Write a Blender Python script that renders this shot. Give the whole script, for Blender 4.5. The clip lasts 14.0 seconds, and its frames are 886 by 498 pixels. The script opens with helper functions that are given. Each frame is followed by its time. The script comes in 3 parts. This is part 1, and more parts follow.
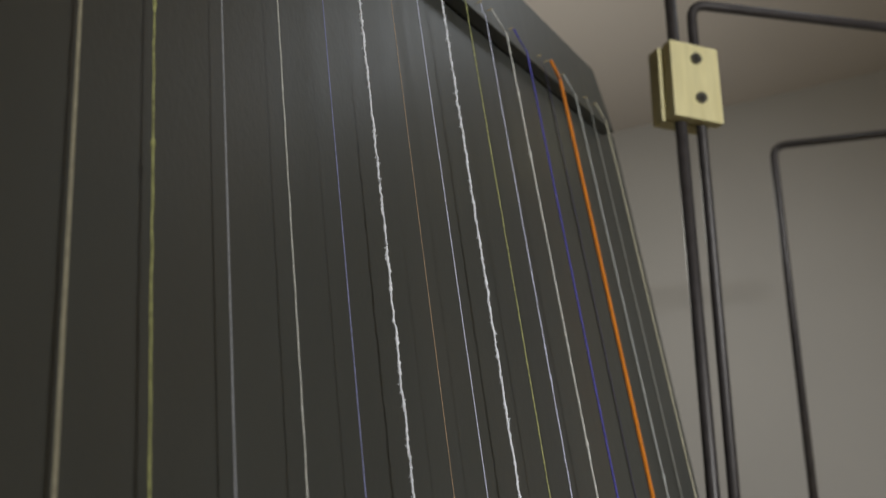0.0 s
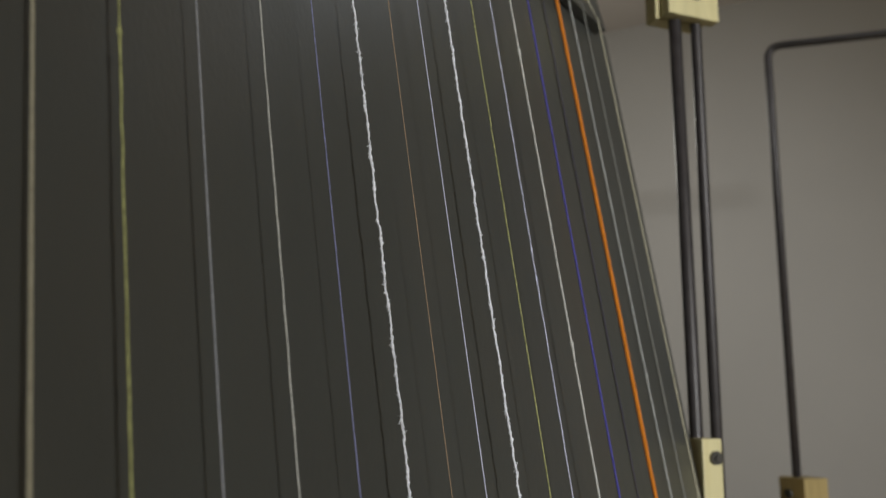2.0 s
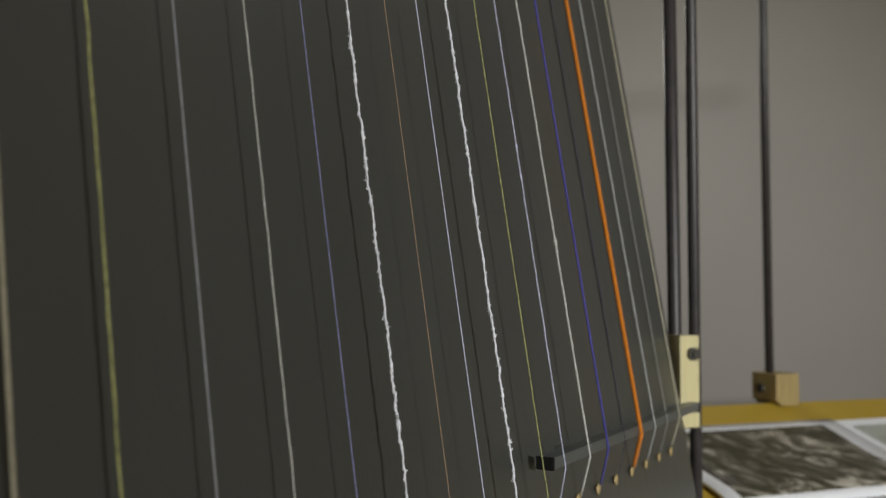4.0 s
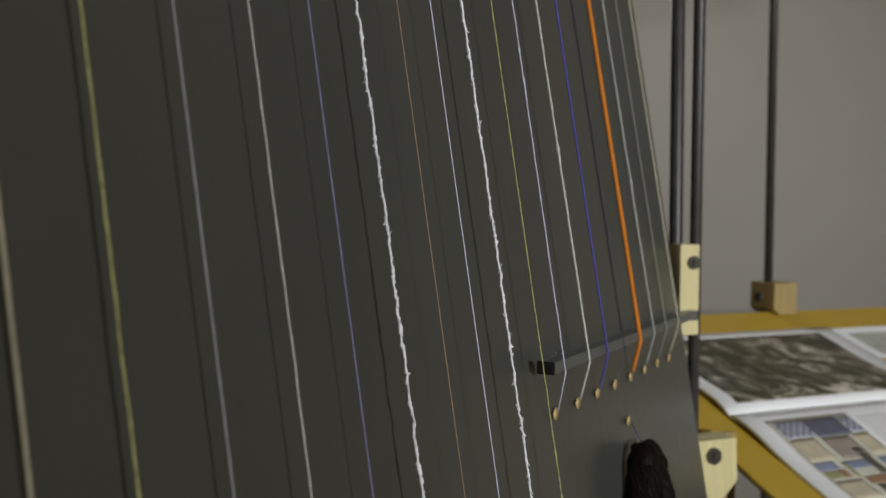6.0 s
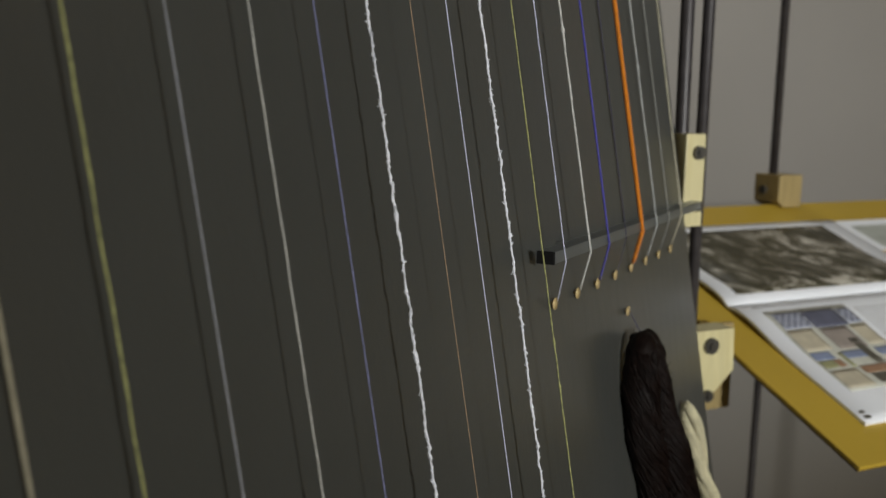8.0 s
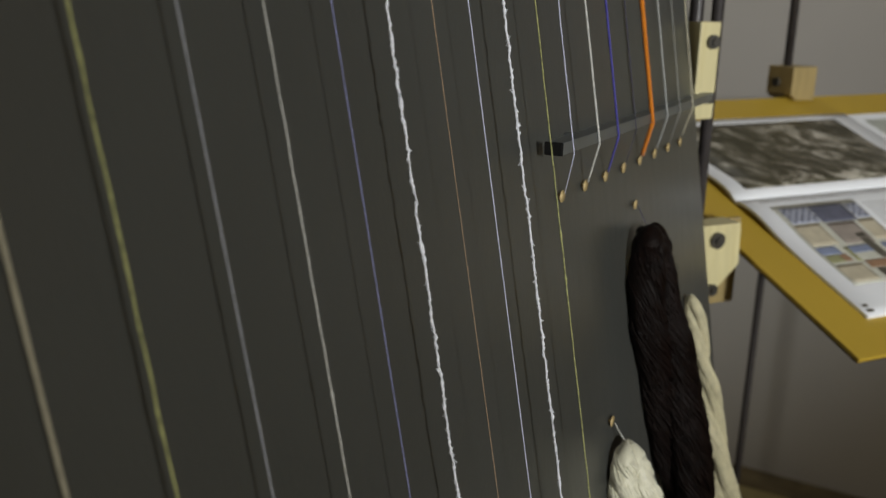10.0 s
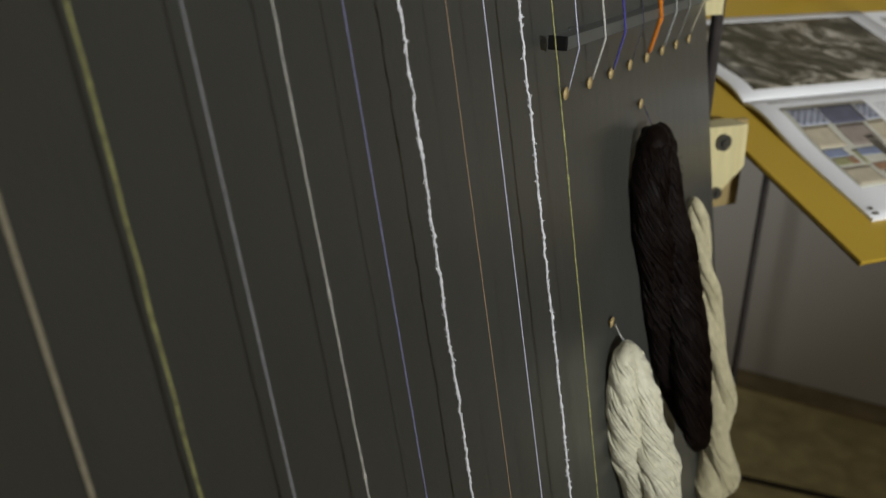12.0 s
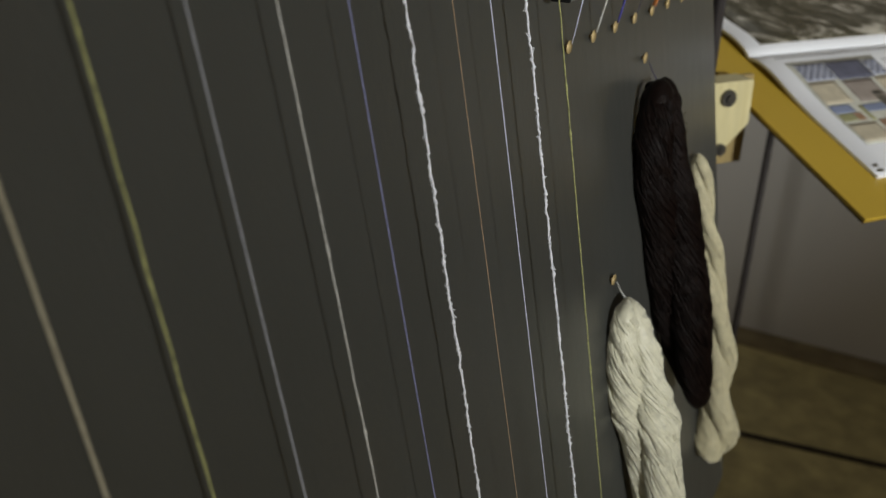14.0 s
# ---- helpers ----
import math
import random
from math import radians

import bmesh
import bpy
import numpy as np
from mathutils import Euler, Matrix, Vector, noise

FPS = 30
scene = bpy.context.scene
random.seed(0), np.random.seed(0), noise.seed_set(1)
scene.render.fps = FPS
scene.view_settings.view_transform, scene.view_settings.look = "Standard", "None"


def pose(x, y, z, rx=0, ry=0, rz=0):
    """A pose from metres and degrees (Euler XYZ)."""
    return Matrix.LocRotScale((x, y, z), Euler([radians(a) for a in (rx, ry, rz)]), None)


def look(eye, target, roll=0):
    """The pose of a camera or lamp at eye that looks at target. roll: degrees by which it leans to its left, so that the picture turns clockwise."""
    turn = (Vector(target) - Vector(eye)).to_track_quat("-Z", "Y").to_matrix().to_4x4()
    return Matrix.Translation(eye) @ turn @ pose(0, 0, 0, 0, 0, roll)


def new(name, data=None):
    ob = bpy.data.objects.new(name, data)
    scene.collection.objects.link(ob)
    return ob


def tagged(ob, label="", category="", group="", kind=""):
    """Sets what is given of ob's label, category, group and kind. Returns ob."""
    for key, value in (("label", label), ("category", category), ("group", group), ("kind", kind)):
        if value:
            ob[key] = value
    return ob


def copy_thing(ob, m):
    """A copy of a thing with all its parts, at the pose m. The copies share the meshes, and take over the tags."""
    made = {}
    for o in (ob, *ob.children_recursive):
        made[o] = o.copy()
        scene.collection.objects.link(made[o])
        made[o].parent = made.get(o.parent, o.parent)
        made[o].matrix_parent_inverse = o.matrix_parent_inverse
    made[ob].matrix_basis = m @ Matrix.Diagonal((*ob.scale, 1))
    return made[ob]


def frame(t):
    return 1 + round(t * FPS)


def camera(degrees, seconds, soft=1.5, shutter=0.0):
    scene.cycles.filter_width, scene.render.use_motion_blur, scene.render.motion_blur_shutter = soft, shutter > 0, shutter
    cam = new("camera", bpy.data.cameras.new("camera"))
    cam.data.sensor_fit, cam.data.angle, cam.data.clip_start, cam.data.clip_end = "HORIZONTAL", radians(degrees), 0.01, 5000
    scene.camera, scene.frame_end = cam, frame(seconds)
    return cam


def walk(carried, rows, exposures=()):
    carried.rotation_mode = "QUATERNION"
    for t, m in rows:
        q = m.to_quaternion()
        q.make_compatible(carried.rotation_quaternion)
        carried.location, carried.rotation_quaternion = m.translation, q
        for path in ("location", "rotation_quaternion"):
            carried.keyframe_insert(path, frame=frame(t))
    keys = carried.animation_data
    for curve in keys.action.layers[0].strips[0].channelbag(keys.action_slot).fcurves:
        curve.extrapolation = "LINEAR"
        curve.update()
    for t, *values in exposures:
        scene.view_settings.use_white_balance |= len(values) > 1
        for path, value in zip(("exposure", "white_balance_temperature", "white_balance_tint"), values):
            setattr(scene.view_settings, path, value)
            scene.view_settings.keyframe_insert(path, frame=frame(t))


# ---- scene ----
# ---------------------------------------------------------------- camera and its path
cam = camera(56.91, 14.0, soft=1.5)
cam.data.dof.use_dof = True
cam.data.dof.focus_distance = 0.39
cam.data.dof.aperture_fstop = 10.0
# seconds, place, then tilt, lean and heading in degrees
PATH = [
    (0, -0.4660, -0.1873, 1.4123, 107.608, -0.842, -58.349),
    (0.5, -0.4662, -0.1868, 1.4119, 106.407, -0.930, -58.378),
    (1, -0.4626, -0.1861, 1.4117, 104.557, -0.807, -58.743),
    (1.5, -0.4604, -0.1852, 1.4116, 102.862, -0.729, -59.032),
    (2, -0.4588, -0.1849, 1.4115, 101.020, -0.630, -59.115),
    (2.5, -0.4581, -0.1856, 1.4107, 99.386, -0.705, -59.429),
    (3, -0.4563, -0.1841, 1.4105, 97.399, -0.693, -59.893),
    (5.5, -0.4524, -0.1802, 1.4076, 89.851, -0.338, -60.279),
    (6, -0.4509, -0.1794, 1.4068, 88.049, -0.402, -60.287),
    (6.5, -0.4479, -0.1787, 1.4064, 86.315, -0.619, -60.251),
    (7, -0.4462, -0.1774, 1.4053, 84.521, -0.524, -60.268),
    (7.5, -0.4428, -0.1759, 1.4039, 82.646, -0.488, -60.210),
    (8, -0.4402, -0.1753, 1.4026, 80.638, -0.452, -60.168),
    (10.5, -0.4335, -0.1719, 1.3972, 71.732, -0.344, -59.820),
    (11, -0.4313, -0.1719, 1.3959, 70.009, -0.322, -59.798),
    (11.5, -0.4315, -0.1720, 1.3950, 68.387, -0.333, -59.666),
    (12, -0.4300, -0.1704, 1.3929, 66.903, -0.275, -59.708),
    (12.5, -0.4287, -0.1697, 1.3921, 65.765, -0.279, -59.703),
    (13, -0.4266, -0.1691, 1.3908, 64.732, -0.269, -59.703),
    (13.5, -0.4262, -0.1683, 1.3905, 64.123, -0.293, -59.679),
    (14, -0.4274, -0.1696, 1.3908, 63.988, -0.223, -59.586),
]
walk(cam, [(t, pose(x, y, z, a, b, c)) for t, x, y, z, a, b, c in PATH])

# ---------------------------------------------------------------- light
scene.view_settings.exposure = 0.0
world = bpy.data.worlds.new("room_air")
world.use_nodes = True
world.node_tree.nodes["Background"].inputs[0].default_value = (1.0, 0.93, 0.85, 1)
world.node_tree.nodes["Background"].inputs[1].default_value = 0.02
scene.world = world


def bulb(name, at, radius, watts, colour):
    data = bpy.data.lights.new(name, "POINT")
    data.shadow_soft_size, data.energy, data.color = radius, watts, colour
    ob = new(name, data)
    ob.location = at
    return ob


LAMP = Vector((-1.75, -2.70, 1.90))
bulb("front_lamp", LAMP, 0.11, 45, (1.0, 0.93, 0.74))
beam = bpy.data.lights.new("front_spot", "SPOT")
beam.shadow_soft_size, beam.energy, beam.color = 0.11, 380, (0.93, 0.95, 0.95)
beam.spot_size, beam.spot_blend = radians(40), 1.0
new("front_spot", beam).matrix_world = look(LAMP + Vector((0, 0, -0.10)), Vector((0.72, -0.10, 1.46)))
bulb("ceiling_and_fill_lamp", (0.64, -0.30, 2.44), 0.10, 1.0, (0.86, 0.93, 1.0))
# added unseen fill behind the panel, below the ceiling, brightens wall and board
bulb("ceiling_and_fill_lamp", (1.10, 0.55, 2.00), 0.10, 6.0, (0.95, 0.94, 0.86))

# ---------------------------------------------------------------- materials
def material(name, base, rough=0.6, metal=0.0, vary=0.12, scale=30.0, bump=0.0, bump_scale=200.0,
             spots=None, spot_scale=4.0, spot_amount=0.3, coords="Object", stretch=(1, 1, 1), spec=0.5, sheen=0.0):
    m = bpy.data.materials.new(name)
    m.use_nodes = True
    nt = m.node_tree
    bs = nt.nodes["Principled BSDF"]
    bs.inputs["Roughness"].default_value = rough
    bs.inputs["Metallic"].default_value = metal
    bs.inputs["Specular IOR Level"].default_value = spec
    bs.inputs["Sheen Weight"].default_value = sheen
    tc = nt.nodes.new("ShaderNodeTexCoord")
    mp = nt.nodes.new("ShaderNodeMapping")
    mp.inputs["Scale"].default_value = stretch
    nt.links.new(tc.outputs[coords], mp.inputs["Vector"])
    n1 = nt.nodes.new("ShaderNodeTexNoise")
    n1.inputs["Scale"].default_value, n1.inputs["Detail"].default_value = scale, 6
    nt.links.new(mp.outputs[0], n1.inputs["Vector"])
    ramp = nt.nodes.new("ShaderNodeMapRange")
    ramp.inputs["From Min"].default_value, ramp.inputs["From Max"].default_value = 0.3, 0.7
    ramp.inputs["To Min"].default_value, ramp.inputs["To Max"].default_value = 1 - vary, 1 + vary
    nt.links.new(n1.outputs["Fac"], ramp.inputs["Value"])
    mul = nt.nodes.new("ShaderNodeVectorMath")
    mul.operation = "SCALE"
    mul.inputs[0].default_value = base
    nt.links.new(ramp.outputs[0], mul.inputs["Scale"])
    out = mul.outputs[0]
    if spots:
        n2 = nt.nodes.new("ShaderNodeTexNoise")
        n2.inputs["Scale"].default_value, n2.inputs["Detail"].default_value = spot_scale, 4
        nt.links.new(mp.outputs[0], n2.inputs["Vector"])
        r2 = nt.nodes.new("ShaderNodeMapRange")
        r2.inputs["From Min"].default_value, r2.inputs["From Max"].default_value = 0.48, 0.68
        r2.inputs["To Max"].default_value = spot_amount
        nt.links.new(n2.outputs["Fac"], r2.inputs["Value"])
        mix = nt.nodes.new("ShaderNodeMix")
        mix.data_type = "RGBA"
        nt.links.new(r2.outputs[0], mix.inputs[0])
        nt.links.new(out, mix.inputs[6])
        mix.inputs[7].default_value = (*spots, 1)
        out = mix.outputs[2]
    nt.links.new(out, bs.inputs["Base Color"])
    if bump:
        n3 = nt.nodes.new("ShaderNodeTexNoise")
        n3.inputs["Scale"].default_value, n3.inputs["Detail"].default_value = bump_scale, 5
        nt.links.new(mp.outputs[0], n3.inputs["Vector"])
        bp = nt.nodes.new("ShaderNodeBump")
        bp.inputs["Strength"].default_value, bp.inputs["Distance"].default_value = bump, 0.002
        nt.links.new(n3.outputs["Fac"], bp.inputs["Height"])
        nt.links.new(bp.outputs[0], bs.inputs["Normal"])
        rr = nt.nodes.new("ShaderNodeMapRange")
        rr.inputs["To Min"].default_value, rr.inputs["To Max"].default_value = max(rough - 0.06, 0.05), min(rough + 0.06, 1)
        nt.links.new(n1.outputs["Fac"], rr.inputs["Value"])
        nt.links.new(rr.outputs[0], bs.inputs["Roughness"])
    return m


M_PANEL = material("grey_satin_paint", (0.0456, 0.0484, 0.0448), 0.42, vary=0.10, scale=7, bump=0.10, bump_scale=420, spec=1.0,
                   stretch=(1, 1, 0.45), spots=(0.053, 0.050, 0.042), spot_scale=6, spot_amount=0.7)


def rolled_paint(m):
    """Roller streaks and small scuffs in the paint's gloss and relief."""
    nt = m.node_tree
    bs = nt.nodes["Principled BSDF"]
    bs.inputs["Coat Weight"].default_value = 0.45
    tc, mp = nt.nodes.new("ShaderNodeTexCoord"), nt.nodes.new("ShaderNodeMapping")
    mp.inputs["Scale"].default_value = (1, 1, 0.12)
    nt.links.new(tc.outputs["Object"], mp.inputs[0])
    streak = nt.nodes.new("ShaderNodeTexNoise")
    streak.inputs["Scale"].default_value, streak.inputs["Detail"].default_value = 120, 7
    nt.links.new(mp.outputs[0], streak.inputs["Vector"])
    gloss = nt.nodes.new("ShaderNodeMapRange")
    gloss.inputs["From Min"].default_value, gloss.inputs["From Max"].default_value = 0.35, 0.65
    gloss.inputs["To Min"].default_value, gloss.inputs["To Max"].default_value = 0.34, 0.46
    nt.links.new(streak.outputs["Fac"], gloss.inputs["Value"])
    nt.links.new(gloss.outputs[0], bs.inputs["Coat Roughness"])
    relief = nt.nodes.new("ShaderNodeBump")
    relief.inputs["Strength"].default_value, relief.inputs["Distance"].default_value = 0.02, 0.001
    nt.links.new(streak.outputs["Fac"], relief.inputs["Height"])
    nt.links.new(relief.outputs[0], bs.inputs["Coat Normal"])


rolled_paint(M_PANEL)
M_WALL = material("wall_plaster", (0.380, 0.360, 0.338), 0.8, vary=0.03, scale=2.5, bump=0.05, bump_scale=60,
                  spots=(0.355, 0.340, 0.312), spot_scale=0.9, spot_amount=0.5)
M_CEIL = material("ceiling_paint", (0.58, 0.525, 0.485), 0.9, vary=0.03, scale=2, bump=0.04, bump_scale=60)
M_FLOOR = material("worn_concrete", (0.32, 0.27, 0.125), 0.75, vary=0.28, scale=16, bump=0.2, bump_scale=40,
                   spots=(0.17, 0.142, 0.070), spot_scale=3.2, spot_amount=0.6)
M_STAIN = material("dirty_floor_edge", (0.13, 0.10, 0.052), 0.85, vary=0.3, scale=12, bump=0.3, bump_scale=50,
                   spots=(0.22, 0.18, 0.10), spot_scale=9, spot_amount=0.6)
M_JOINT = material("dark_floor_joint", (0.018, 0.013, 0.011), 0.85, vary=0.2, scale=30, spec=0.2)
M_STEEL = material("dark_steel", (0.042, 0.037, 0.038), 0.46, metal=0.25, vary=0.2, scale=60, bump=0.04, bump_scale=300)
M_LEG = material("brown_black_steel", (0.014, 0.009, 0.007), 0.65, metal=0.1, vary=0.2, scale=60)
M_BOLT = material("black_oxide_bolt", (0.10, 0.095, 0.085), 0.4, metal=0.7, vary=0.2, scale=200)
M_BEECH = material("pale_beech_wood", (0.58, 0.52, 0.29), 0.5, vary=0.08, scale=26, bump=0.06, bump_scale=90,
                   stretch=(6, 6, 0.7), spots=(0.50, 0.43, 0.21), spot_scale=30, spot_amount=0.4)
M_OAK = material("honey_wood", (0.32, 0.24, 0.10), 0.55, vary=0.14, scale=26, bump=0.06, bump_scale=90, stretch=(6, 6, 0.7))
M_YELLOW = material("ochre_laminate", (0.46, 0.31, 0.035), 0.5, vary=0.05, scale=14, bump=0.02, bump_scale=200,
                    spots=(0.40, 0.26, 0.03), spot_scale=7, spot_amount=0.35)
M_EDGE = material("dark_board_edge", (0.10, 0.06, 0.015), 0.6, vary=0.1, scale=40)
M_BRASS = material("brass_pin", (0.50, 0.38, 0.18), 0.5, metal=0.15, vary=0.1, scale=300)
M_BAR = material("grey_acrylic", (0.20, 0.215, 0.215), 0.35, vary=0.04, scale=40, spec=0.7)
acrylic = M_BAR.node_tree.nodes["Principled BSDF"].inputs
acrylic["Transmission Weight"].default_value = 0.75
acrylic["IOR"].default_value = 1.35
M_BLACK = material("black_rubber", (0.008, 0.008, 0.008), 0.7, vary=0.1, scale=90, spec=0.15)
M_PAPER = material("coated_paper", (0.84, 0.86, 0.90), 0.45, vary=0.02, scale=12)


def yarn_material(name, base, vary=0.18, rough=0.75):
    return material(name, base, rough, vary=vary, scale=420, bump=0.5, bump_scale=1500, sheen=0.2, spec=0.3)


# ---------------------------------------------------------------- mesh helpers
LEAN = 0.16735
ROW_Z = 1.2917


def on_panel(x, z, off=0.0):
    """A point of the leaning display panel, off metres in front of its face."""
    return Vector((x, LEAN * (z - ROW_Z) - off, z))


def part(name, bm, mat, parent=None, label=""):
    me = bpy.data.meshes.new(name)
    bm.to_mesh(me)
    bm.free()
    me.materials.append(mat)
    ob = new(name, me)
    if parent:
        ob.parent = parent
    if label:
        tagged(ob, label)
    return ob


def thing(name, place, label, category, group="", kind=""):
    ob = new(name)
    ob.empty_display_size = 0.02
    ob.location = place
    return tagged(ob, label, category, group, kind)


def smooth(bm):
    for f in bm.faces:
        f.smooth = True
    return bm


def box(sx, sy, sz, at=(0, 0, 0), bevel=0.0, m=None):
    bm = bmesh.new()
    bmesh.ops.create_cube(bm, size=1.0, matrix=Matrix.Translation(at) @ Matrix.Diagonal((sx, sy, sz, 1)))
    if bevel:
        bmesh.ops.bevel(bm, geom=bm.edges[:], offset=bevel, segments=2, affect="EDGES", profile=0.6)
    if m is not None:
        bm.transform(m)
    return bm


def prism(outline, depth, bevel=0.0, m=None):
    """A plate from an outline in x, z, thickened along y from 0 to depth."""
    bm = bmesh.new()
    a = [bm.verts.new((x, 0, z)) for x, z in outline]
    c = [bm.verts.new((x, depth, z)) for x, z in outline]
    n = len(a)
    bm.faces.new(a)
    bm.faces.new(c[::-1])
    for i in range(n):
        bm.faces.new((a[i], c[i], c[(i + 1) % n], a[(i + 1) % n]))
    bmesh.ops.recalc_face_normals(bm, faces=bm.faces[:])
    if bevel:
        bmesh.ops.bevel(bm, geom=bm.edges[:], offset=bevel, segments=2, affect="EDGES", profile=0.6)
    if m is not None:
        bm.transform(m)
    return bm


def tube(points, radius, sides=10, bm=None, wobble=None):
    """A round sweep along points; radius is a number or one a point."""
    bm = bm or bmesh.new()
    pts = [Vector(p) for p in points]
    rings, up = [], None
    for i, p in enumerate(pts):
        d = (pts[min(i + 1, len(pts) - 1)] - pts[max(i - 1, 0)]).normalized()
        if up is None:
            up = d.orthogonal().normalized()
        up = (up - d * up.dot(d)).normalized()
        side = d.cross(up)
        r = radius[i] if isinstance(radius, (list, tuple)) else radius
        ring = []
        for k in range(sides):
            a = 2 * math.pi * k / sides
            rk = r * (wobble(i, k) if wobble else 1.0)
            ring.append(bm.verts.new(p + (up * math.cos(a) + side * math.sin(a)) * rk))
        rings.append(ring)
    for r0, r1 in zip(rings, rings[1:]):
        for k in range(sides):
            f = bm.faces.new((r0[k], r0[(k + 1) % sides], r1[(k + 1) % sides], r1[k]))
            f.smooth = True
    bm.faces.new(rings[0][::-1])
    bm.faces.new(rings[-1])
    return bm


def bend(a, corner, c, radius, steps=7):
    """Points of a path a - corner - c with the corner rounded."""
    a, corner, c = Vector(a), Vector(corner), Vector(c)
    p, q = corner + (a - corner).normalized() * radius, corner + (c - corner).normalized() * radius
    mid = [(p * (1 - s) ** 2 + corner * 2 * s * (1 - s) + q * s * s) for s in (i / steps for i in range(steps + 1))]
    return [a, *mid, c]


# ---------------------------------------------------------------- room
def room():
    x0, x1, y0, y1, top = -4.5, 2.02, -5.0, 3.2, 2.66
    fl = part("floor", box(x1 - x0 + 0.3, y1 - y0 + 0.3, 0.12, ((x0 + x1) / 2, (y0 + y1) / 2, -0.06)), M_FLOOR)
    tagged(fl, "stained olive-brown worn concrete floor", "floor", kind="structure")
    bm = box(0.018, y1 - y0, 0.004, (1.49, (y0 + y1) / 2, 0.003), 0.001,
             Matrix.Translation((1.49, -0.1, 0)) @ Matrix.Rotation(radians(9), 4, "Z") @ Matrix.Translation((-1.49, 0.1, 0)))
    tagged(part("trim_floor_joint", bm, M_JOINT), "dark narrow joint strip in the concrete floor", "floor joint", kind="structure")
    bm = box(0.10, y1 - y0, 0.012, (x1 - 0.05, (y0 + y1) / 2, 0.004), 0.003)
    tagged(part("trim_floor_edge", bm, M_STAIN), "dirty dark brown strip along the wall foot", "floor edge", kind="structure")
    ce = part("ceiling", box(x1 - x0 + 0.3, y1 - y0 + 0.3, 0.1, ((x0 + x1) / 2, (y0 + y1) / 2, top + 0.05)), M_CEIL)
    tagged(ce, "dull brownish painted ceiling", "ceiling", kind="structure")
    for name, sx, sy, at in (("wall_east", 0.15, y1 - y0, (x1 + 0.075, (y0 + y1) / 2, top / 2)),
                             ("wall_west", 0.15, y1 - y0, (x0 - 0.075, (y0 + y1) / 2, top / 2)),
                             ("wall_north", x1 - x0, 0.15, ((x0 + x1) / 2, y1 + 0.075, top / 2)),
                             ("wall_south", x1 - x0, 0.15, ((x0 + x1) / 2, y0 - 0.075, top / 2))):
        tagged(part(name, box(sx, sy, top, at), M_WALL), "plain warm grey plaster wall", "wall", kind="structure")


room()


# ---------------------------------------------------------------- leaning display panel
PANEL_X0, PANEL_X1, PANEL_BOTTOM = -0.75, 0.3195, 0.785


def edge_z(x):
    return 1.757 + 0.10 * x


def display_panel():
    p = thing("display_panel", on_panel(-0.2, PANEL_BOTTOM), "leaning dark grey painted display panel with taut yarns", "display panel")
    inv = Matrix.Translation(-p.location)
    sheet = prism([(PANEL_X0, PANEL_BOTTOM), (PANEL_X1, PANEL_BOTTOM), (PANEL_X1, 1.80), (PANEL_X0, 1.80)], 0.012, 0.0012)
    sheet.transform(Matrix(((1, 0, 0, 0), (0, 1, LEAN, -LEAN * ROW_Z), (0, 0, 1, 0), (0, 0, 0, 1))))
    sheet.transform(inv)
    part("panel_sheet", sheet, M_PANEL, p)
    x0, x1 = PANEL_X0, 0.2790
    rail = prism([(x0, edge_z(x0)), (x1, edge_z(x1)), (x1 - 0.026, edge_z(x1) + 0.064), (x0, edge_z(x0) + 0.064)], 0.0120, 0.0010)
    rail.transform(Matrix(((1, 0, 0, 0), (0, 1, LEAN, -LEAN * ROW_Z - 0.0125), (0, 0, 1, 0), (0, 0, 0, 1))))
    rail.transform(inv)
    part("top_rail", rail, M_PANEL, p, "proud grey rail along the panel's top")
    # leg plates behind the panel down to the floor
    for x in (-0.6, 0.1):
        a = on_panel(x, 1.2, -0.016)
        bm = tube([a, (x, a.y + 0.01, 0.9), (x, a.y + 0.02, 0.0)], 0.008, 12)
        bm.transform(inv)
        part("leg", bm, M_STEEL, p, "dark steel rod leg")
    return p


display_panel()

# ---------------------------------------------------------------- yarns
YARN_OFF = 0.0172


